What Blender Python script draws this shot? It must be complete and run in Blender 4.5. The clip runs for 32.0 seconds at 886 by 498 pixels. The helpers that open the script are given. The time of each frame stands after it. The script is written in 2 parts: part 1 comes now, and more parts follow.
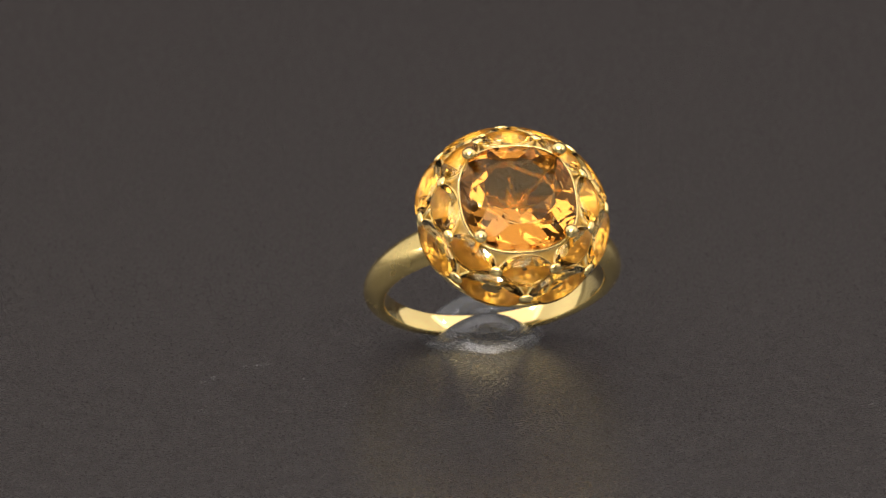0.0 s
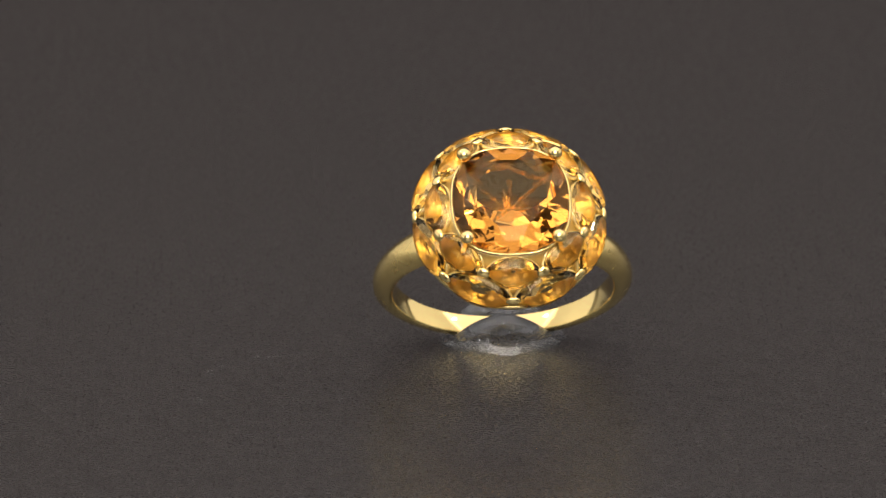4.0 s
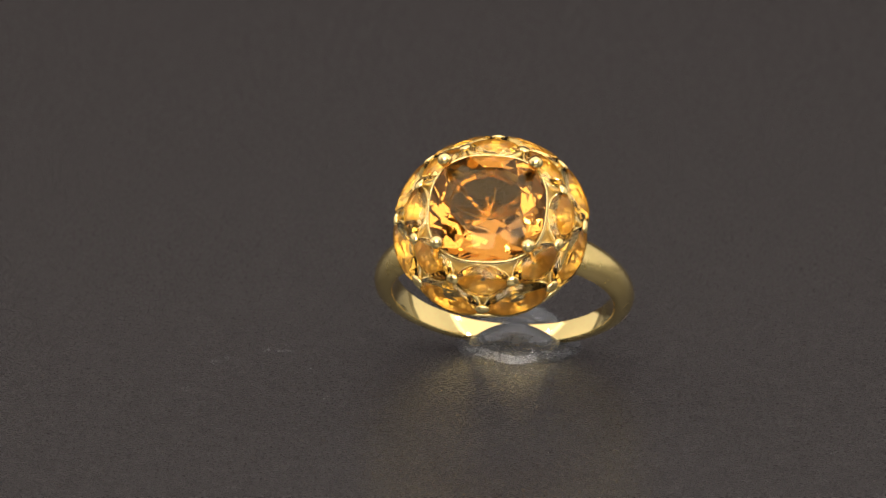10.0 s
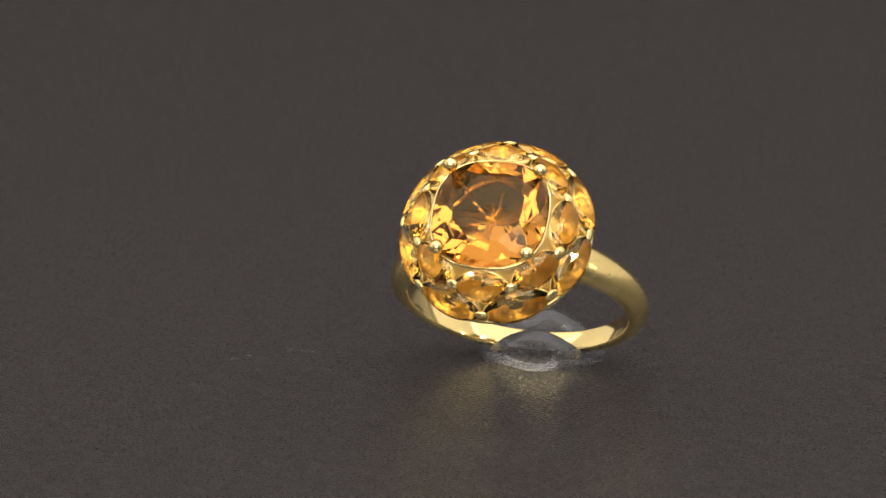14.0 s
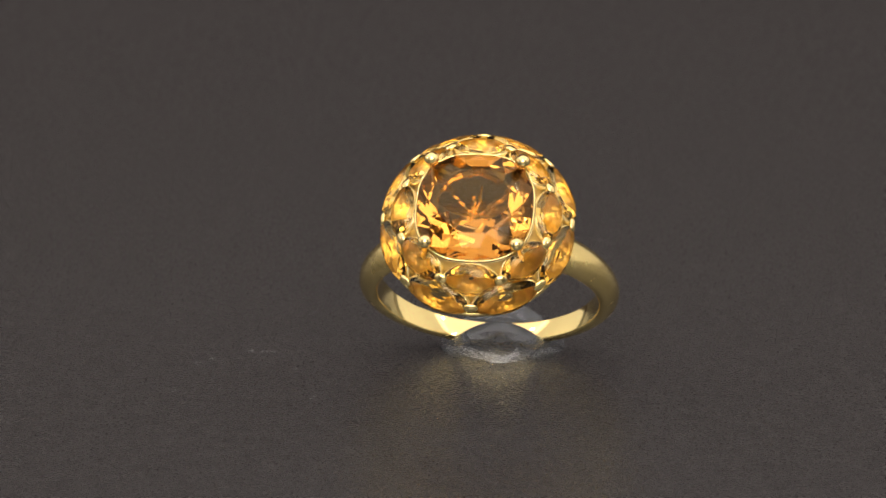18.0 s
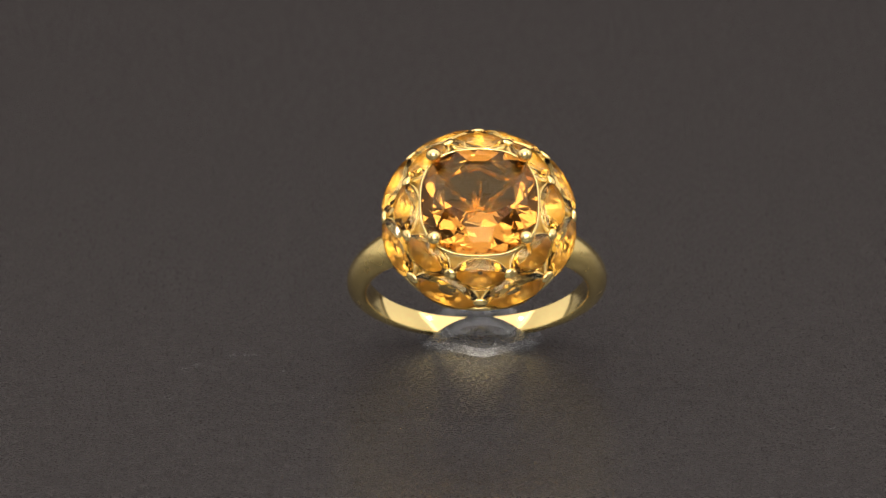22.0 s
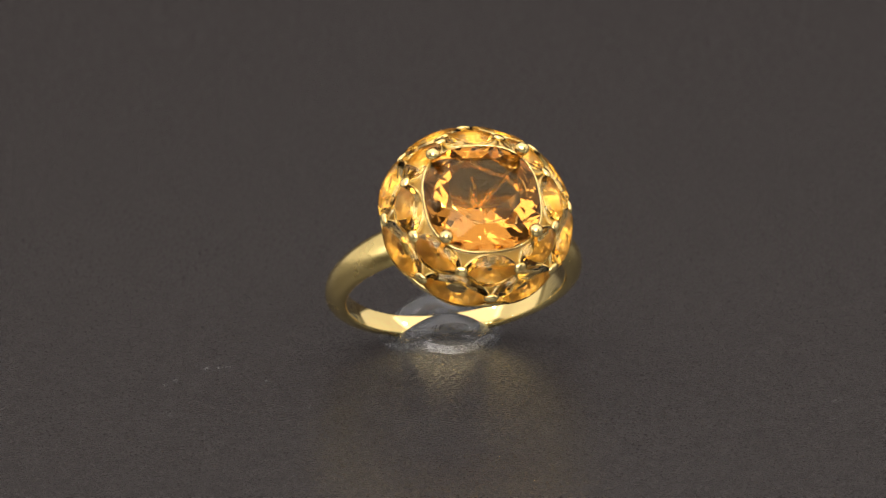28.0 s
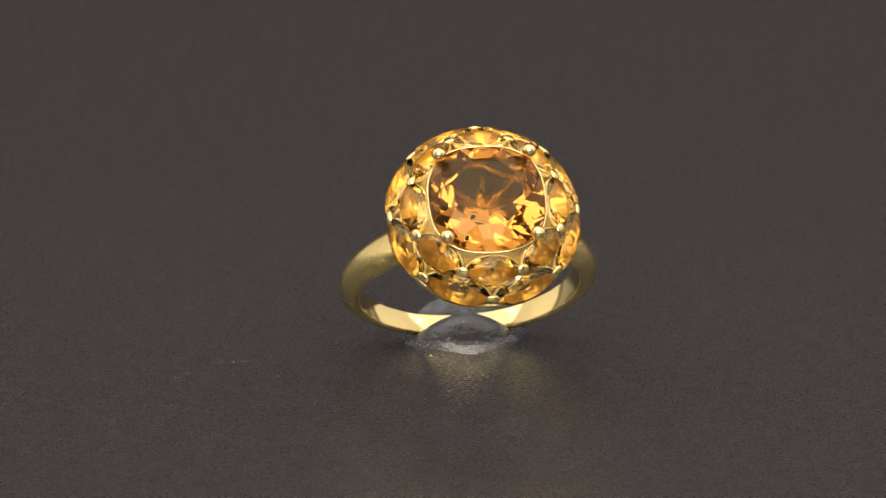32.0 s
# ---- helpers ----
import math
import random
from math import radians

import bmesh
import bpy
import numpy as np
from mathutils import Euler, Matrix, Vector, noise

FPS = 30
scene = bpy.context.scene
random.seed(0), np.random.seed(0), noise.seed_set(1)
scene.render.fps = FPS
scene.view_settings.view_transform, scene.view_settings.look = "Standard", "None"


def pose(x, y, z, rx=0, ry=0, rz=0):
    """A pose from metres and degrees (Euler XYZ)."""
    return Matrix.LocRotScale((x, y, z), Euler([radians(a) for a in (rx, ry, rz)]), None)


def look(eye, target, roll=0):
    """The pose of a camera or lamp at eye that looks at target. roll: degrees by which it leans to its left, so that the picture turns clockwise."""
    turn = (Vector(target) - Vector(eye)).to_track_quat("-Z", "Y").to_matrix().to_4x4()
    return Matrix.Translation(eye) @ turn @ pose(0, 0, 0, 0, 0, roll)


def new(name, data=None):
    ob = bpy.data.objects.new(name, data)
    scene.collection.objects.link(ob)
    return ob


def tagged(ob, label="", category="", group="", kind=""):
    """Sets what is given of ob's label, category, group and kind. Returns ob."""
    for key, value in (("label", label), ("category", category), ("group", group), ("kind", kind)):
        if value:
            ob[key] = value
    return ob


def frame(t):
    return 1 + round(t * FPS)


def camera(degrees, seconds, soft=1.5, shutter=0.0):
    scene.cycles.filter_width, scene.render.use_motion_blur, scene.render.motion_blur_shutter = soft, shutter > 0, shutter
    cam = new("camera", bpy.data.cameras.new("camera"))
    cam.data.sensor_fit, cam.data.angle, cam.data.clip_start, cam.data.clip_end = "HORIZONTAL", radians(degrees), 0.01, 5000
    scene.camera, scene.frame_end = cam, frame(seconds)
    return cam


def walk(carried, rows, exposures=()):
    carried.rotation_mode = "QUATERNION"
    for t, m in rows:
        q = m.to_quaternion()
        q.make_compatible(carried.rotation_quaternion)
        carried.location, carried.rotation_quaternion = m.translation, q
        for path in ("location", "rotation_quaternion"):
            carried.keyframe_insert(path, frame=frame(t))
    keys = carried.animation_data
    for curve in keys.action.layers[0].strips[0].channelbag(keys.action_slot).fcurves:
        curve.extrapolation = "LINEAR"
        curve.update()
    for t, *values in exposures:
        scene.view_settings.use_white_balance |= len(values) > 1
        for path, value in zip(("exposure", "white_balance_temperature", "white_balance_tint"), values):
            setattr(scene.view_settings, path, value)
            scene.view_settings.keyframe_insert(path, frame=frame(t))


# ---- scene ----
# ---- camera: a long lens on a panning head ----
EYE = Vector((0.0, -0.47268, 0.16462))
DIP, ROLL = radians(18.386), -0.147
AXIS = Vector((-0.00841, -0.05133, 0.0))  # centre of the turntable

cam = camera(8.0, 32.0, soft=1.3)
# a close-up lens: sharp on the head of the ring, softer behind it and in front
cam.data.dof.use_dof = True
cam.data.dof.focus_distance, cam.data.dof.aperture_fstop = 0.483, 68

# seconds and the camera's pan in degrees, positive to the right
PAN = [(0, -1.675), (0.5, -1.569), (1, -1.445), (2, -1.247), (3, -1.103), (3.5, -1.045), (5.5, -0.706), (6, -0.609), (7, -0.442),
       (8, -0.249), (9, -0.052), (10, 0.118), (11, 0.273), (12, 0.409), (13, 0.543), (13.5, 0.561), (14, 0.522), (14.5, 0.513),
       (16.5, 0.356), (17, 0.294), (18, 0.152), (19, 0.028), (20, -0.138), (21, -0.314), (22, -0.475), (23, -0.689),
       (24, -0.849), (25, -0.981), (25.5, -1.039), (27.5, -1.377), (28, -1.444), (28.5, -1.478), (29, -1.531), (29.5, -1.484),
       (30, -1.434), (31, -1.255), (32, -1.125)]


def aim(degrees):
    a = radians(degrees)
    way = Vector((math.cos(DIP) * math.sin(a), math.cos(DIP) * math.cos(a), -math.sin(DIP)))
    return look(EYE, EYE + way, ROLL)


walk(cam, [(t, aim(a)) for t, a in PAN])

# ---- light: a dim studio with a white light tent and a few small lamps ----
world = bpy.data.worlds.new("studio_air")
scene.world = world
world.use_nodes = True
world.node_tree.nodes["Background"].inputs["Color"].default_value = (0.09, 0.085, 0.085, 1)
world.node_tree.nodes["Background"].inputs["Strength"].default_value = 0.2


def area(name, eye, target, sx, sy, watts, color=(1, 1, 1)):
    data = bpy.data.lights.new(name, "AREA")
    data.shape, data.size, data.size_y = "RECTANGLE", sx, sy
    data.energy, data.color = watts, color
    ob = new(name, data)
    ob.matrix_world = look(eye, target)
    return ob


# a white light tent: diffusers overhead, above the camera and at both sides, open at the back
TENT = (1.0, 0.945, 0.935)
area("overhead_softbox", (0.0, -0.14, 0.85), (0.0, -0.139, 0.0), 1.90, 1.10, 11.1, TENT)
area("front_softbox", (0.0, -0.76, 0.52), (0.0, 0.0, 0.08), 0.72, 0.66, 6.7, TENT)
area("side_softbox", (-0.80, 0.18, 0.45), (0, 0.18, 0.40), 1.40, 0.78, 2.9, TENT)
area("side_softbox", (0.80, 0.18, 0.45), (0, 0.18, 0.40), 1.40, 0.78, 2.9, TENT)
# unseen lamp, added to brighten the large stone's crown facets
area("added_crown_light", (0.06, 0.72, 0.80), (0, 0, 0.0), 0.50, 0.26, 0.45, TENT)
# two more added at the back, for bright patches on the band's shoulders
area("added_shoulder_light", (-0.80, 1.00, 0.68), (0, 0, 0.02), 0.14, 0.20, 0.10, TENT)
area("added_shoulder_light", (0.80, 1.00, 0.68), (0, 0, 0.02), 0.14, 0.20, 0.10, TENT)
# small bare lamps that give the stones their sparkle
for x, y, z in ((0.012, -0.07, 0.70), (-0.026, -0.06, 0.70), (-0.40, -0.45, 0.45), (0.42, -0.40, 0.48), (-0.20, -0.55, 0.50),
                (0.22, -0.58, 0.46), (-0.50, -0.05, 0.60), (0.52, 0.02, 0.58), (-0.62, -0.30, 0.25), (0.60, -0.32, 0.28)):
    area("spot_lamp", (x, y, z), (0, 0, 0), 0.022, 0.022, 0.36, (1.0, 0.98, 0.95))

# ---- materials ----


def material(name):
    m = bpy.data.materials.new(name)
    m.use_nodes = True
    nt = m.node_tree
    return m, nt, nt.nodes["Principled BSDF"], nt.links


def object_noise(nt, scale, detail=4.0, rough=0.6):
    co = nt.nodes.new("ShaderNodeTexCoord")
    tx = nt.nodes.new("ShaderNodeTexNoise")
    tx.inputs["Scale"].default_value = scale
    tx.inputs["Detail"].default_value = detail
    tx.inputs["Roughness"].default_value = rough
    nt.links.new(co.outputs["Object"], tx.inputs["Vector"])
    return tx


def ramp(nt, socket, a, b, lo=0.3, hi=0.7):
    r = nt.nodes.new("ShaderNodeValToRGB")
    r.color_ramp.elements[0].position, r.color_ramp.elements[1].position = lo, hi
    r.color_ramp.elements[0].color, r.color_ramp.elements[1].color = (*a, 1), (*b, 1)
    nt.links.new(socket, r.inputs["Fac"])
    return r.outputs["Color"]


def bump(nt, socket, bsdf, strength, distance):
    b = nt.nodes.new("ShaderNodeBump")
    b.inputs["Strength"].default_value, b.inputs["Distance"].default_value = strength, distance
    nt.links.new(socket, b.inputs["Height"])
    nt.links.new(b.outputs["Normal"], bsdf.inputs["Normal"])
    return b


def gold(name, rough, color=(0.87, 0.675, 0.275), relief=None):
    m, nt, p, links = material(name)
    p.inputs["Metallic"].default_value = 1.0
    fine = object_noise(nt, 2600, 3)
    links.new(ramp(nt, fine.outputs["Fac"], tuple(c * 0.93 for c in color), color), p.inputs["Base Color"])
    wear = object_noise(nt, 420, 4)
    r = ramp(nt, wear.outputs["Fac"], (rough * 0.92,) * 3, (rough * 1.1,) * 3)
    links.new(r, p.inputs["Roughness"])
    if relief:
        v = nt.nodes.new("ShaderNodeTexVoronoi")
        v.inputs["Scale"].default_value = relief[0]
        co = nt.nodes.new("ShaderNodeTexCoord")
        links.new(co.outputs["Object"], v.inputs["Vector"])
        bump(nt, v.outputs["Distance"], p, relief[1], relief[2])
    else:
        bump(nt, fine.outputs["Fac"], p, 0.015, 0.00002)
    return m


def gem(name, color, ior=1.55):
    m, nt, p, links = material(name)
    g = nt.nodes.new("ShaderNodeBsdfGlass")
    g.inputs["Color"].default_value = (*color, 1)
    g.inputs["Roughness"].default_value, g.inputs["IOR"].default_value = 0.0, ior
    links.new(g.outputs["BSDF"], nt.nodes["Material Output"].inputs["Surface"])
    nt.nodes.remove(p)
    return m


GOLD = gold("polished_gold", 0.10)
# colour lowered below real gold: the dim surroundings it mirrors are put in
SATIN_DIM = gold("dimmed_satin_gold", 0.26, (0.67, 0.515, 0.20))
PALE = gold("pale_bright_gold", 0.14, (1.0, 0.91, 0.64))
SHELL = gold("satin_gold_shell", 0.42, (0.70, 0.545, 0.25))
# extra bright gold that throws light back through the small stones
FOIL = gold("bright_gold_wall", 0.34, (0.98, 0.79, 0.40), (2200, 0.7, 0.00015))
CITRINE = gem("citrine", (0.85, 0.675, 0.42))
CITRINE_PALE = gem("citrine_pale", (1.0, 0.875, 0.59))


def board_material():
    m, nt, p, links = material("black_board")
    grain = object_noise(nt, 1.0, 1.5, 0.6)
    fibre = nt.nodes.new("ShaderNodeMapping")
    fibre.inputs["Scale"].default_value = (4600, 2000, 2600)
    links.new(grain.inputs["Vector"].links[0].from_socket, fibre.inputs["Vector"])
    links.new(fibre.outputs["Vector"], grain.inputs["Vector"])
    cloud = object_noise(nt, 600, 6, 0.7)
    mix = nt.nodes.new("ShaderNodeMix")
    mix.data_type = "RGBA"
    mix.inputs["Factor"].default_value = 0.6
    links.new(ramp(nt, grain.outputs["Fac"], (0.0175, 0.0156, 0.0144), (0.066, 0.059, 0.0545), 0.42, 0.72), mix.inputs["A"])
    links.new(ramp(nt, cloud.outputs["Fac"], (0.0085, 0.0076, 0.007), (0.0235, 0.021, 0.0194), 0.35, 0.65), mix.inputs["B"])
    links.new(mix.outputs["Result"], p.inputs["Base Color"])
    p.inputs["Specular IOR Level"].default_value = 1.0
    fine = object_noise(nt, 3000, 2.0, 0.65)
    # small polished grains between duller ones
    links.new(ramp(nt, fine.outputs["Fac"], (0.315,) * 3, (0.215,) * 3, 0.42, 0.66), p.inputs["Roughness"])
    bump(nt, fine.outputs["Fac"], p, 1.0, 0.000055)
    return m


def plain(name, color, rough, scale=8):
    m, nt, p, links = material(name)
    n = object_noise(nt, scale, 5)
    links.new(ramp(nt, n.outputs["Fac"], tuple(c * 0.88 for c in color), color), p.inputs["Base Color"])
    p.inputs["Roughness"].default_value = rough
    bump(nt, n.outputs["Fac"], p, 0.1, 0.002)
    return m


def gel_material():
    m, nt, p, links = material("clear_gel")
    g = nt.nodes.new("ShaderNodeBsdfGlass")
    g.inputs["Color"].default_value = (0.88, 0.89, 0.91, 1)
    g.inputs["Roughness"].default_value, g.inputs["IOR"].default_value = 0.0, 1.43
    n = object_noise(nt, 350, 2)
    b = nt.nodes.new("ShaderNodeBump")
    b.inputs["Strength"].default_value, b.inputs["Distance"].default_value = 0.03, 0.0001
    links.new(n.outputs["Fac"], b.inputs["Height"])
    links.new(b.outputs["Normal"], g.inputs["Normal"])
    # a slight milkiness
    d = nt.nodes.new("ShaderNodeBsdfDiffuse")
    d.inputs["Color"].default_value = (0.8, 0.8, 0.8, 1)
    mix = nt.nodes.new("ShaderNodeMixShader")
    mix.inputs["Fac"].default_value = 0.045
    links.new(g.outputs["BSDF"], mix.inputs[1])
    links.new(d.outputs["BSDF"], mix.inputs[2])
    links.new(mix.outputs["Shader"], nt.nodes["Material Output"].inputs["Surface"])
    nt.nodes.remove(p)
    return m


BOARD = board_material()
DUST = plain("pale_dust", (0.30, 0.295, 0.29), 0.8, 900)
GRIT = plain("glossy_grit", (0.034, 0.031, 0.028), 0.16, 900)
LINT = plain("white_lint", (0.62, 0.62, 0.61), 0.3, 900)
WALL = plain("studio_wall_paint", (0.62, 0.60, 0.57), 0.9)
FLOOR = plain("studio_floor_vinyl", (0.35, 0.34, 0.33), 0.6)
TABLE = plain("table_laminate", (0.06, 0.06, 0.06), 0.5)
# unseen back wall, darkened to weaken its reflection in the board
BACK = plain("darkened_unseen_wall", (0.145, 0.122, 0.125), 0.9)
GEL = gel_material()

# ---- mesh helpers, in millimetres unless said otherwise ----
MM = 0.001


def finish(bm, name, mat, smooth=False, unit=MM):
    bmesh.ops.recalc_face_normals(bm, faces=bm.faces[:])
    for f in bm.faces:
        f.smooth = smooth
    for v in bm.verts:
        v.co *= unit
    me = bpy.data.meshes.new(name)
    bm.to_mesh(me)
    bm.free()
    me.materials.append(mat)
    return me


def part(name, mesh, parent, label="", m=None):
    ob = new(name, mesh)
    ob.parent = parent
    if m is not None:
        ob.matrix_basis = m
    return tagged(ob, label)


def box(size, at=(0, 0, 0)):
    bm = bmesh.new()
    bmesh.ops.create_cube(bm, size=1.0)
    for v in bm.verts:
        v.co = Vector((v.co.x * size[0] + at[0], v.co.y * size[1] + at[1], v.co.z * size[2] + at[2]))
    return bm


def loops(rings, close=True, cap=False):
    """Skin between rings of points; close joins the last ring to the first."""
    bm = bmesh.new()
    vs = [[bm.verts.new(p) for p in r] for r in rings]
    n, k = len(vs), len(vs[0])
    for i in range(n if close else n - 1):
        a, b = vs[i], vs[(i + 1) % n]
        for j in range(k):
            bm.faces.new((a[j], a[(j + 1) % k], b[(j + 1) % k], b[j]))
    if cap and not close:
        bm.faces.new(vs[0])
        bm.faces.new(vs[-1])
    return bm


def turned(profile, seg=96):
    """A ring turned about z from a closed profile of (r, z)."""
    return loops([[(r * math.cos(a), r * math.sin(a), z) for r, z in profile]
                  for a in (math.tau * i / seg for i in range(seg))])


def wire(points, radius, sides=8):
    """A closed round wire along points."""
    rings, n = [], len(points)
    for i, p in enumerate(points):
        d = (points[(i + 1) % n] - points[i - 1]).normalized()
        u = d.cross(Vector((0, 0, 1))).normalized()
        w = d.cross(u)
        rings.append([p + radius * (math.cos(a) * u + math.sin(a) * w) for a in (math.tau * k / sides for k in range(sides))])
    return loops(rings)


def hull(points):
    bm = bmesh.new()
    for p in points:
        bm.verts.new(p)
    r = bmesh.ops.convex_hull(bm, input=bm.verts[:])
    bmesh.ops.delete(bm, geom=[g for g in r["geom_interior"] if isinstance(g, bmesh.types.BMVert)], context="VERTS")
    bmesh.ops.dissolve_limit(bm, angle_limit=radians(1.2), verts=bm.verts[:], edges=bm.edges[:])
    return bm


def facing(at, out, along):
    """A pose at a place (mm) with z along out and x as near along as can be."""
    z = Vector(out).normalized()
    x = (Vector(along) - z * Vector(along).dot(z)).normalized()
    return Matrix.Translation(Vector(at) * MM) @ Matrix((x, z.cross(x), z)).transposed().to_4x4()


# ---- an unseen studio, added to close the place and bounce light ----
def studio():
    z0 = -0.80
    for name, size, at, mat in (
            ("floor", (2.8, 2.8, 0.1), (0, 0, z0 - 0.05), FLOOR), ("ceiling", (3.0, 3.0, 0.1), (0, 0, 1.45), WALL),
            ("wall_north", (3.0, 0.1, 2.2), (0, 1.45, 0.30), BACK), ("wall_south", (3.0, 0.1, 2.2), (0, -1.45, 0.30), WALL),
            ("wall_east", (0.1, 2.8, 2.2), (1.45, 0, 0.30), WALL), ("wall_west", (0.1, 2.8, 2.2), (-1.45, 0, 0.30), WALL)):
        me = finish(box(size), name, mat, unit=1)
        ob = new(name, me)
        ob.location = at
        tagged(ob, "plain grey studio " + name.split("_")[0], name.split("_")[0], kind="structure")
    t = new("table", finish(box((1.5, 1.1, 0.04)), "table", TABLE, unit=1))
    t.location = (0, 0, -0.032)
    tagged(t, "dark laminate table top under the turntable", "table", kind="structure")


studio()


# ---- the turntable with its black board ----
def turntable():
    thing = new("turntable")
    tagged(thing, "large black turntable with fine grained matt surface", "turntable")
    bm = turned([(0.2, -12), (316, -12), (319, -11), (320, -9), (320, -3), (319, -1), (316, 0), (0.2, 0)], 128)
    # close the small hole in the middle
    for z in (0, -12):
        ring = [v for v in bm.verts if abs(v.co.z - z) < 1e-6 and v.co.xy.length < 1]
        ring.sort(key=lambda v: math.atan2(v.co.y, v.co.x))
        bm.faces.new(ring)
    part("top", finish(bm, "top", BOARD), thing)
    # lint and dust specks lying on the board, in millimetres from the ring's base
    rnd = random.Random(5)
    bm = bmesh.new()
    marks = [(-19.3, -3.5, 1), (-18.4, -3.6, 1), (-17.6, -3.7, 1), (-22.2, -6.0, 1), (-23.1, -6.9, 1), (-15.5, -7.4, 1.1),
             (-24.3, -13.2, 0.9), (10.1, -9.7, 0.55), (26.5, -21.0, 0.6), (-13.2, -14.0, 0.8), (19.0, -33.0, 0.45)]
    for x, y, s in marks:
        for k in range(4):
            q = Vector((x + rnd.gauss(0, 0.16), y + rnd.gauss(0, 0.2), 0.03)) - AXIS * 1000
            bmesh.ops.create_icosphere(bm, subdivisions=1, radius=0.048 * s * rnd.uniform(0.6, 1.2), matrix=Matrix.Translation(q)
                                       @ Matrix.Diagonal((rnd.uniform(0.8, 2.0), rnd.uniform(0.7, 1.4), 0.6, 1)))
    for k in range(26):
        q = Vector((rnd.uniform(-45, 45), rnd.uniform(-40, 20), 0.006)) - AXIS * 1000
        bmesh.ops.create_icosphere(bm, subdivisions=1, radius=rnd.uniform(0.012, 0.024), matrix=Matrix.Translation(q))
    tagged(part("dust", finish(bm, "dust", DUST), thing, "pale specks of dust and lint"), kind="stuff")
    # fine glossy grit in the board's grain, thickest in front
    verts, faces = [], []
    for k in range(9000):
        y = 14 - 62 * rnd.random() ** 0.6
        at = Vector((rnd.uniform(-44, 44), y, 0.0)) - AXIS * 1000
        r, n = rnd.uniform(0.04, 0.11), len(verts)
        tip = Vector((rnd.uniform(-0.3, 0.3) * r, rnd.uniform(-0.3, 0.3) * r, r * rnd.uniform(0.08, 0.24)))
        spin, sides = rnd.uniform(0, 6), 5
        verts.append((at + tip) * MM)
        for i in range(sides):
            a, q = spin + math.tau * i / sides, r * rnd.uniform(0.7, 1.2)
            verts.append((at + Vector((q * math.cos(a), q * math.sin(a), -0.01))) * MM)
        faces += [(n, n + 1 + i, n + 1 + (i + 1) % sides) for i in range(sides)]
    me = bpy.data.meshes.new("grit")
    me.from_pydata(verts, [], faces)
    me.materials.append(GRIT)
    tagged(part("grit", me, thing, "fine glossy grit in the black surface"), kind="stuff")
    return thing


# ---- the ring ----
TILT = 46.5     # lean of the ring, head towards the camera
HOLE = 8.6      # radius of the finger hole
HEAD = 15.2     # from the middle of the hole to the top of the prongs


def shank_mesh():
    rings = []
    for i in range(160):
        a = math.tau * i / 160
        up = math.sin(a)                      # +1 at the head, -1 at the foot
        k = (up + 1) / 2
        half = 0.88 + 0.8 * k ** 1.3
        thick = 1.12 + 0.34 * math.sin(math.pi * min(1, k * 1.15)) + 0.1 * k
        prof = []
        for j in range(21):                   # rounded outside
            b = math.pi * j / 20
            c = math.cos(b)
            prof.append((HOLE + 0.22 + (thick - 0.22) * max(0, math.sin(b)), half * math.copysign(abs(c) ** 0.95, c)))
        for r, y in ((0.14, -0.985), (0.075, -0.955), (0.025, -0.90), (0, -0.82), (0, 0), (0, 0.82), (0.025, 0.90), (0.075, 0.955), (0.14, 0.985)):
            prof.append((HOLE + r, y * half))
        rings.append([(r * math.cos(a), y, r * math.sin(a)) for r, y in prof])
    me = finish(loops(rings), "shank", SATIN_DIM, smooth=True)
    me.materials.append(GOLD)
    for f in me.polygons:                     # the inside of the band and its edges are polished
        if abs(math.hypot(f.center.x, f.center.z) - HOLE * MM) < 0.0002:
            f.material_index = 1
    return me


def cushion(radius, n, turn=0.0, p=2.6):
    """Points of a cushion outline, a square with bowed sides and round corners."""
    out = []
    for i in range(n):
        a = math.tau * (i + turn) / n
        c, s = math.cos(a), math.sin(a)
        r = radius / (abs(c) ** p + abs(s) ** p) ** (1 / p)
        out.append((r * c, r * s))
    return out


def centre_stone_mesh():
    pts, rnd = [], random.Random(12)
    for ring, z in ((cushion(2.75, 8, 0.5, 2.5), 0.0), (cushion(3.68, 16, 0.5, 2.5), -0.52),
                    (cushion(4.4, 16, 0.0), -1.02), (cushion(4.4, 16, 0.0), -1.16)):
        pts += [(x, y, z) for x, y in ring]
    # the underside is cut a little unevenly
    for ring, z, d in ((cushion(3.15, 16, 0.5, 2.3), -2.42, 0.05), (cushion(2.0, 8, 0.0, 2.2), -3.3, 0.05), (cushion(0.95, 8, 0.5, 2.0), -3.86, 0.1)):
        pts += [(x + rnd.uniform(-d, d), y + rnd.uniform(-d, d), z + rnd.uniform(-d, d)) for x, y in ring]
    pts.append((0.05, -0.1, -4.2))
    return finish(hull(pts), "centre_stone", CITRINE)


def marquise(length, width, n=12, turn=0.0):
    """A pointed oval outline."""
    pts, h, w = [], length / 2, width / 2
    for i in range(n):
        a = math.tau * (i + turn) / n
        pts.append((h * math.cos(a), w * math.copysign(abs(math.sin(a)) ** 1.35, math.sin(a))))
    return pts


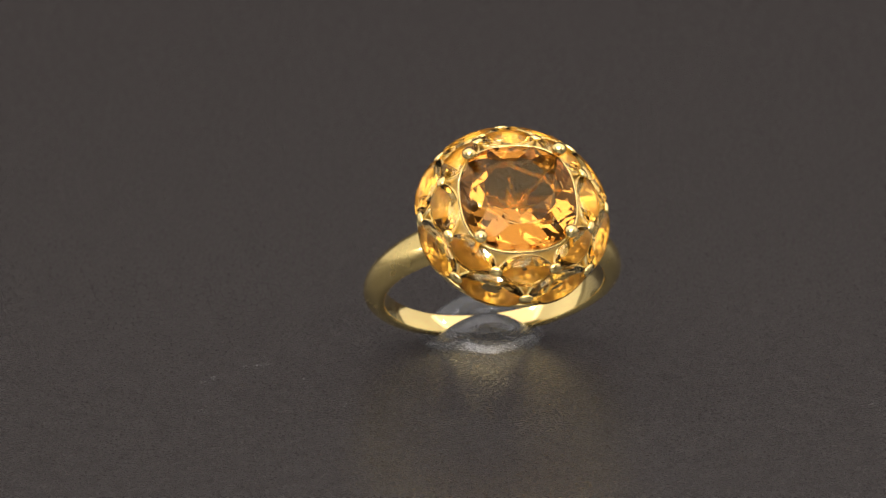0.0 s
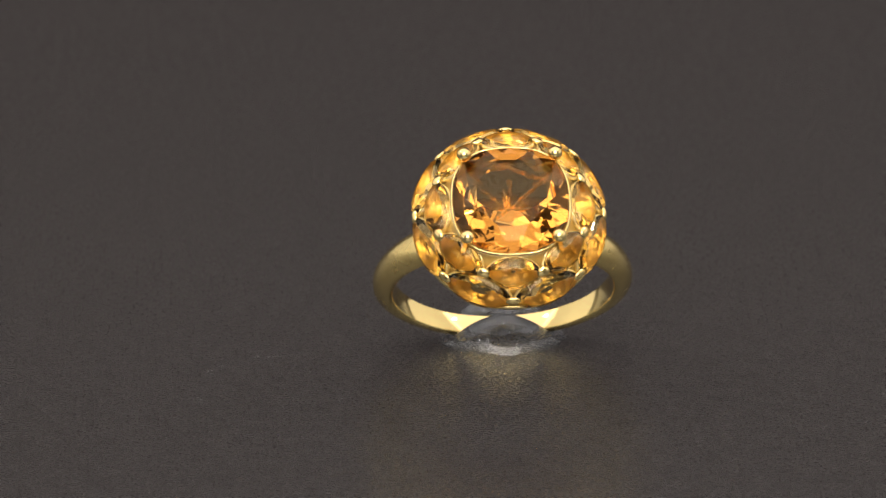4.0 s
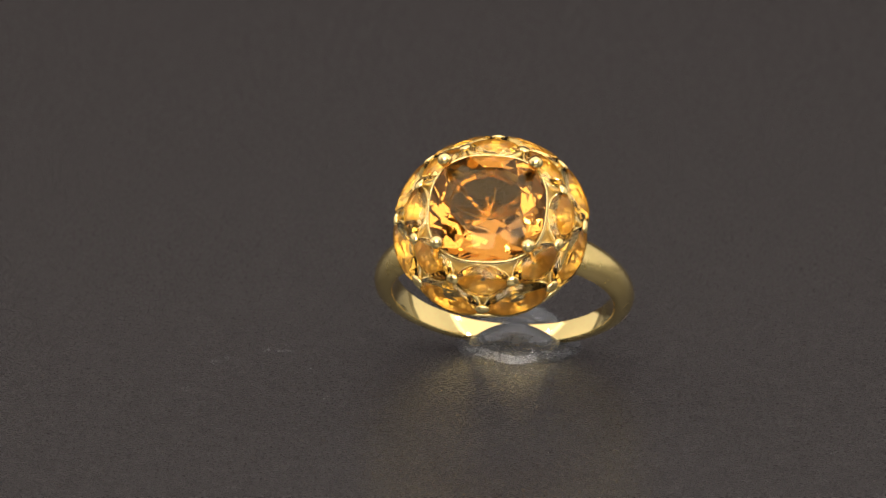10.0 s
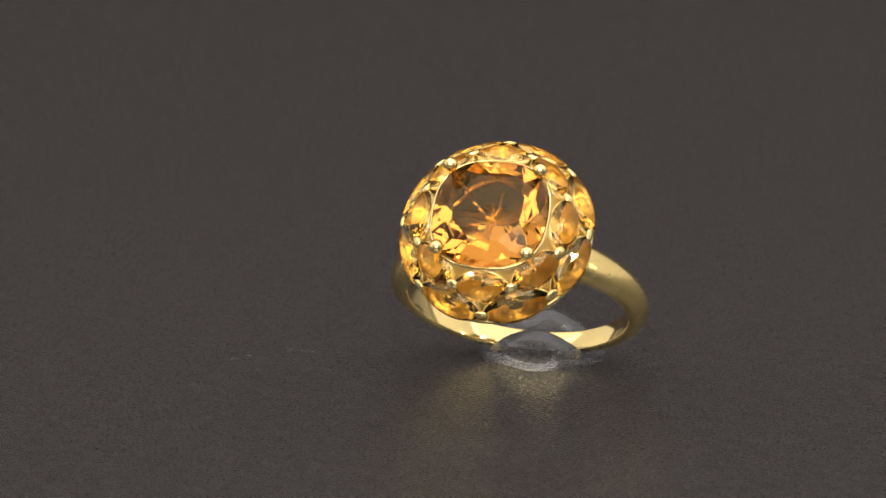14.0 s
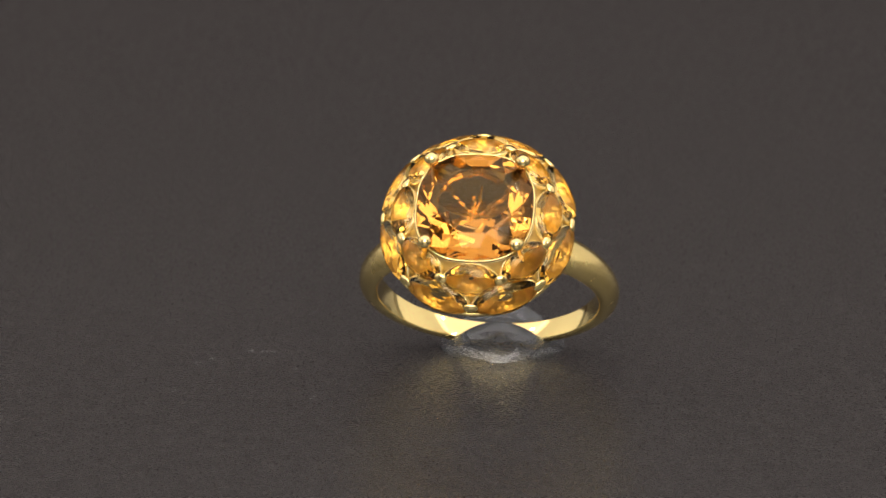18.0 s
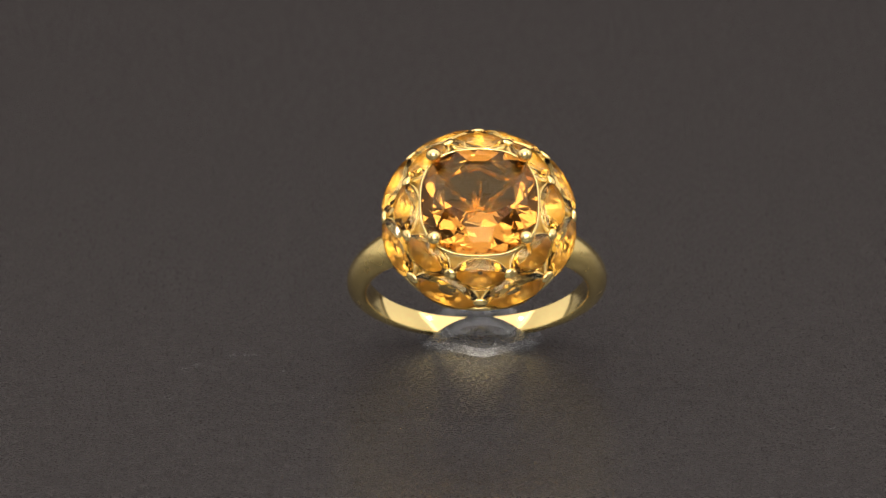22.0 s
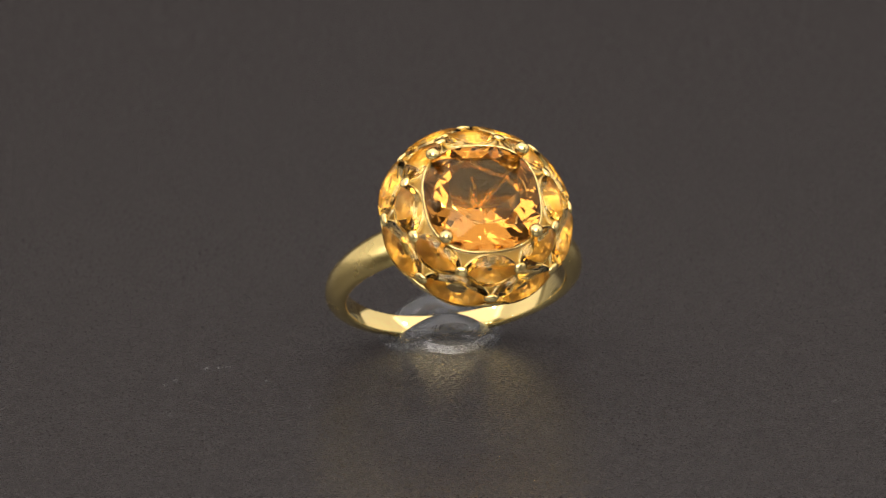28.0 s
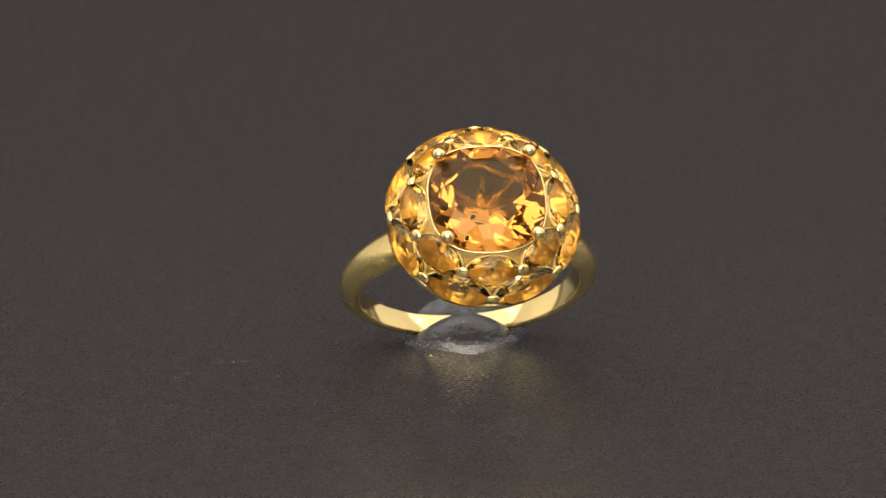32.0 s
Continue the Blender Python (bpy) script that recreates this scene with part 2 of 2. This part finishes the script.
def accent_stone_mesh(name, length, width, deep, seed):
    pts, rnd = [], random.Random(seed)
    for k, z, n, turn in ((0.45, 0.50, 8, 0), (0.78, 0.30, 12, 0.5), (1.0, 0.0, 20, 0), (1.0, -0.10, 20, 0), (0.78, -0.60, 12, 0.5),
                          (0.50, -1.05, 8, 0), (0.22, -1.36, 6, 0.5)):
        d = 0.09 if z < -0.2 else 0
        pts += [(x * k + rnd.uniform(-d, d), y * k + rnd.uniform(-d, d), z * (deep if z < -0.2 else 1) + rnd.uniform(-d, d)) for x, y in marquise(length, width, n, turn)]
    pts.append((0, 0, -1.5 * deep))
    return finish(hull(pts), name, CITRINE_PALE)


def collet_mesh(length, width, back):
    """Tapering gold wall round a small stone, open at the back, added to brighten it."""
    rows = []
    for k, z in ((0.98, -0.14), (0.95, -0.38), (0.85, -0.62), (back, -0.88), (back + 0.04, -0.99), (0.88, -0.74), (0.99, -0.46), (1.01, -0.18)):
        rows.append([(x * k, y * k, z) for x, y in marquise(length + 0.1, width + 0.1, 28)])
    return finish(loops(rows), "collet", FOIL, smooth=True)


def bead_mesh(sx, sy, sz):
    bm = bmesh.new()
    bmesh.ops.create_uvsphere(bm, u_segments=20, v_segments=12, radius=1.0)
    for v in bm.verts:
        v.co = Vector((v.co.x * sx, v.co.y * sy, v.co.z * sz))
    return finish(bm, "bead", GOLD, smooth=True)


def prong_mesh():
    """A round claw top on a tapering stem that leans outwards below."""
    prof = [(0.02, 0.50), (0.28, 0.44), (0.47, 0.28), (0.56, 0.02), (0.53, -0.26), (0.40, -0.50), (0.30, -0.80), (0.26, -2.0), (0.02, -2.05)]
    rings = []
    for r, z in prof:
        lean = 0.10 * max(0, -z - 0.3)
        rings.append([(r * math.cos(a) + lean, r * math.sin(a), z) for a in (math.tau * k / 20 for k in range(20))])
    return finish(loops(rings, close=False, cap=True), "prong", GOLD, smooth=True)


def accent_spots():
    """Radius, height, lean and turn of the two rows of small stones, with the stones' length and width."""
    out = []
    for k in range(8):
        for r, z, lean, turn, size in ((5.60, -2.06, 42, 0, (4.3, 2.5)), (6.78, -3.62, 60, 0.5, (5.3, 2.8))):
            a = math.tau * (k + turn) / 8
            o = Vector((math.cos(a) * math.sin(radians(lean)), math.sin(a) * math.sin(radians(lean)), math.cos(radians(lean))))
            out.append((facing((r * math.cos(a), r * math.sin(a), HEAD + z), o, (-math.sin(a), math.cos(a), 0)), size))
    return out


def seat_mesh():
    """The thin domed gold shell between the stones, pierced where each of them sits."""
    rnd, seg, rows = random.Random(3), 288, 44
    profile = [(0.0, -1.34), (0.10, -1.30), (0.32, -1.80), (0.75, -2.30), (1.30, -2.85), (1.90, -3.55), (2.40, -4.25), (2.70, -4.90)]
    edge = cushion(4.44, seg)
    spots = [(m.inverted(), size) for m, size in accent_spots()]

    def inside(p):
        for inv, (l, w) in spots:
            q = inv @ (p * MM) / MM
            if abs(q.z) < 1.2 and abs(q.x) < 0.42 * l:
                c = q.x / (0.42 * l)
                if abs(q.y) < 0.42 * w * (1 - c * c) ** 0.675:
                    return True
        return False

    bm, grid = bmesh.new(), []
    for j in range(rows):
        f = j / (rows - 1) * (len(profile) - 1)
        i = min(int(f), len(profile) - 2)
        grow, z = (profile[i][n] + (f - i) * (profile[i + 1][n] - profile[i][n]) for n in (0, 1))
        row = []
        for x, y in edge:
            k = (math.hypot(x, y) * (1 - grow / 2.7) + 4.44 * grow / 2.7 + grow) / math.hypot(x, y)
            row.append(bm.verts.new((x * k, y * k, HEAD + z + rnd.uniform(-0.012, 0.012))))
        grid.append(row)
    for p, q in zip(grid, grid[1:]):
        for i in range(seg):
            n = (i + 1) % seg
            mid = (p[i].co + q[n].co) / 2
            if not inside(mid):
                bm.faces.new((p[i], p[n], q[n], q[i]))
    bmesh.ops.delete(bm, geom=[v for v in bm.verts if not v.link_faces], context="VERTS")
    bmesh.ops.recalc_face_normals(bm, faces=bm.faces[:])
    bmesh.ops.solidify(bm, geom=bm.faces[:], thickness=0.12)
    return finish(bm, "seat", SHELL, smooth=True)


def ring():
    thing = new("ring")
    tagged(thing, "yellow gold dome ring with a cushion citrine and marquise citrines", "ring")
    part("shank", shank_mesh(), thing, "smooth satin yellow gold band")
    part("seat", seat_mesh(), thing, "pierced dome of bright gold between the stones")
    rim = [(7.15, -4.6), (7.3, -4.85), (7.2, -5.15), (6.5, -6.3), (6.2, -6.4), (6.5, -5.2)]
    part("rim", finish(turned([(r, HEAD + z) for r, z in rim]), "rim", GOLD, smooth=True), thing, "polished gold lower rim")

    # open gallery of crossing bars under the large stone
    rnd, spoke = random.Random(4), []
    for i in range(17):
        x, y, z, r = 0.1 + 0.295 * i, rnd.uniform(-0.05, 0.05), rnd.uniform(-0.05, 0.05), rnd.uniform(0.06, 0.16)
        spoke.append([(x, y + r * math.cos(a), z + r * math.sin(a)) for a in (math.tau * n / 7 for n in range(7))])
    spoke = finish(loops(spoke, close=False, cap=True), "gallery_bar", PALE)
    for k in range(4):
        part("gallery_bar", spoke, thing, "", Matrix.Translation((0, 0, (HEAD - 5.0) * MM)) @ pose(0, 0, 0, 0, 0, 90 * k + 45) @ pose(0, 0, 0, 0, -27, 0))
    # kinked wire, added for more bright lines behind the stone
    kinked = [Vector(((3.0 + rnd.uniform(-0.2, 0.2)) * math.cos(a), (3.0 + rnd.uniform(-0.2, 0.2)) * math.sin(a), -4.3 + rnd.uniform(-0.15, 0.15)))
              for a in (math.tau * i / 32 for i in range(32))]
    part("gallery_ring", finish(wire(kinked, 0.2, 6), "gallery_ring", PALE), thing, "hammered gold gallery wire", Matrix.Translation((0, 0, HEAD * MM)))
    # fine spokes in the middle of the gallery, added for bright lines in the stone
    bm = bmesh.new()
    for i in range(13):
        a, reach = math.tau * (i + rnd.uniform(-0.3, 0.3)) / 13, rnd.uniform(1.3, 2.7)
        side, rise = Vector((-math.sin(a), math.cos(a), 0)), rnd.uniform(0.1, 0.4)
        line = []
        for n in range(7):
            f = n / 6
            mid = Vector((math.cos(a), math.sin(a), 0)) * (0.1 + reach * f) + side * rnd.uniform(-0.12, 0.12) + Vector((0, 0, rise * f * f * reach))
            w = (0.13 - 0.07 * f) * rnd.uniform(0.7, 1.3)
            line.append([bm.verts.new(mid + side * w * c + Vector((0, 0, w * q))) for c, q in ((1, 0), (0, 1), (-1, 0), (0, -1))])
        for p, q in zip(line, line[1:]):
            for n in range(4):
                bm.faces.new((p[n], p[(n + 1) % 4], q[(n + 1) % 4], q[n]))
        bm.faces.new(line[0])
        bm.faces.new(line[-1])
    part("filament_spokes", finish(bm, "filament_spokes", PALE), thing, "fine gold spokes added for bright lines in the large stone", Matrix.Translation((0, 0, (HEAD - 4.55) * MM)))
    stone = part("centre_stone", centre_stone_mesh(), thing, "large faceted cushion-cut orange citrine", Matrix.Translation((0, 0, (HEAD + 0.1) * MM)))
    part("bezel", finish(wire([Vector((x, y, -1.2)) for x, y in cushion(4.46, 64)], 0.085), "bezel", GOLD, smooth=True), stone, "thin gold wire")
    claw = prong_mesh()
    for k in range(4):
        a = math.tau * (k + 0.5) / 4
        part("prong", claw, thing, "round gold claw", facing((3.46 * math.sqrt(2) * math.cos(a), 3.46 * math.sqrt(2) * math.sin(a), HEAD + 0.02), (0, 0, 1), (math.cos(a), math.sin(a), 0)))

    cuts = [[accent_stone_mesh("accent_stone", *size, seed) for seed in range(4)] for size in ((4.3, 2.5, 0.52), (5.3, 2.8, 0.50))]
    edges = [finish(wire([Vector((x, y, -0.08)) for x, y in marquise(l + 0.06, w + 0.06, 40)], 0.032, 6), "stone_rim", GOLD, smooth=True) for l, w in ((4.3, 2.5), (5.3, 2.8))]
    walls = [collet_mesh(4.3, 2.5, 0.08), collet_mesh(5.3, 2.8, 0.30)]
    bead, outer = bead_mesh(0.54, 0.45, 0.27), bead_mesh(0.58, 0.38, 0.22)
    for k, (at, _) in enumerate(accent_spots()):
        s = part("accent_stone", cuts[k % 2][(k // 2 * 3 + k // 8) % 4], thing, "small marquise-cut golden citrine", at)
        part("stone_rim", edges[k % 2], s, "thin gold wire")
        part("collet", walls[k % 2], s, "tapering bright gold wall open at the back")
    for k in range(8):
        for r, z, lean, turn, me in ((5.95, -2.12, 53, 0.5, bead), (7.22, -3.55, 70, 0, outer)):
            a = math.tau * (k + turn) / 8
            o = (math.cos(a) * math.sin(radians(lean)), math.sin(a) * math.sin(radians(lean)), math.cos(radians(lean)))
            part("bead", me, thing, "polished gold bead", facing((r * math.cos(a), r * math.sin(a), HEAD + z), o, (-math.sin(a), math.cos(a), 0)))
    return thing


# ---- the blob of clear gel that holds the ring ----
def gel_blob():
    def foot(rho, a):
        c, q = math.cos(a), math.sin(a)
        w = rho * (1 + 0.012 * math.sin(5 * a + 1.3))
        return 4.95 * w * c, 4.62 * w * math.copysign(abs(q) ** (1.14 if q < 0 else 1), q)

    def height(x, y, rho):
        t = (-2.2 - y) / 2.4 if y < -2.2 else (y + 2.2) / 1.35
        front = 2.45 * max(0, 1 - (abs(x) / 5.0) ** 1.7) * max(0, 1 - t ** 2) ** 0.7 * max(0, 1 - rho ** 8) ** 0.5
        back = 2.75 * max(0, 1 - (x / 4.4) ** 2 - ((y - 2.0) / 1.9) ** 2)
        skirt = 0.24 * max(0, 1 - rho ** 6) ** 0.5
        return 0.02 + (front ** 3 + back ** 3) ** (1 / 3) + skirt

    bm = bmesh.new()
    rows, seg = [], 120
    steps = [k / 44 for k in range(1, 42)] + [0.945, 0.96, 0.975, 0.988, 0.996, 1.0]
    for rho in steps:
        row = []
        for i in range(seg):
            a = math.tau * i / seg
            x, y = foot(rho, a)
            row.append(bm.verts.new((x, y, height(x, y, rho) + 0.05 * noise.noise((x * 0.7, y * 0.7, 3.1)) * (1 - rho))))
        rows.append(row)
    rows.append([bm.verts.new((v.co.x * 0.995, v.co.y * 0.995, -0.03)) for v in rows[-1]])
    top = bm.verts.new((0, 0, height(0, 0, 0)))
    for i in range(seg):
        bm.faces.new((top, rows[0][i], rows[0][(i + 1) % seg]))
        for a, b in zip(rows, rows[1:]):
            bm.faces.new((a[i], b[i], b[(i + 1) % seg], a[(i + 1) % seg]))
    bm.faces.new(list(reversed(rows[-1])))
    ob = new("gel_blob", finish(bm, "gel_blob", GEL, smooth=True))
    tagged(ob, "clear rounded blob of gel holding the ring upright", "putty")
    # lint that the sticky foot has picked up along its front edge
    rnd, verts, faces = random.Random(9), [], []
    for k in range(2600):
        a = -math.pi / 2 + rnd.gauss(-0.06, 0.30)
        rho = 0.992 - 0.055 * rnd.random() ** 1.3
        x, y = foot(rho, a)
        at, r, n = Vector((x, y, height(x, y, rho) + 0.008)), rnd.uniform(0.009, 0.02), len(verts)
        verts += [(at + r * Vector(q)) * MM for q in ((1, 0, 0), (-1, 0, 0), (0, 1, 0), (0, -1, 0), (0, 0, 1), (0, 0, -1))]
        faces += [(n + i, n + j, n + h) for i in (0, 1) for j in (2, 3) for h in (4, 5)]
    me = bpy.data.meshes.new("lint")
    me.from_pydata(verts, [], faces)
    me.materials.append(LINT)
    tagged(part("lint", me, ob, "pale lint stuck to the foot of the gel"), kind="stuff")
    return ob


board = turntable()
citrine_ring = ring()
blob = gel_blob()


# ---- what moves: the turntable swings to and fro and carries ring and gel ----
def motions():
    # seconds and the turn of the table in degrees
    turn = [(0, 12.08), (1, 9.7), (2, 7.55), (3, 5.69), (3.5, 4.83), (5.5, 0.94), (6, -0.05), (7, -1.95), (8, -4.0), (9, -5.98),
            (10, -7.69), (11, -9.59), (12, -11.45), (13, -13.53), (13.3, -14.25), (13.6, -14.4), (14, -13.7), (14.5, -13.0), (16.5, -9.24),
            (17, -8.35), (18, -6.53), (19, -4.8), (20, -2.6), (21, -0.7), (22, 1.26), (23, 3.3), (24, 5.31), (25, 7.32), (25.5, 8.28),
            (27.5, 12.65), (28, 13.5), (28.4, 13.85), (28.8, 13.85), (29.2, 13.2), (30, 11.82), (31, 10.19), (32, 8.79)]
    hub = Matrix.Translation(AXIS)
    seat = pose(-0.00025, -0.01755, 0.0175, TILT) @ pose(0, 0, -HEAD * MM)
    gel_at = pose(0.0001, -0.0001, 0.0)
    for thing, rest in ((board, hub), (citrine_ring, seat), (blob, gel_at)):
        walk(thing, [(t, hub @ pose(0, 0, 0, 0, 0, a) @ hub.inverted() @ rest) for t, a in turn])


motions()
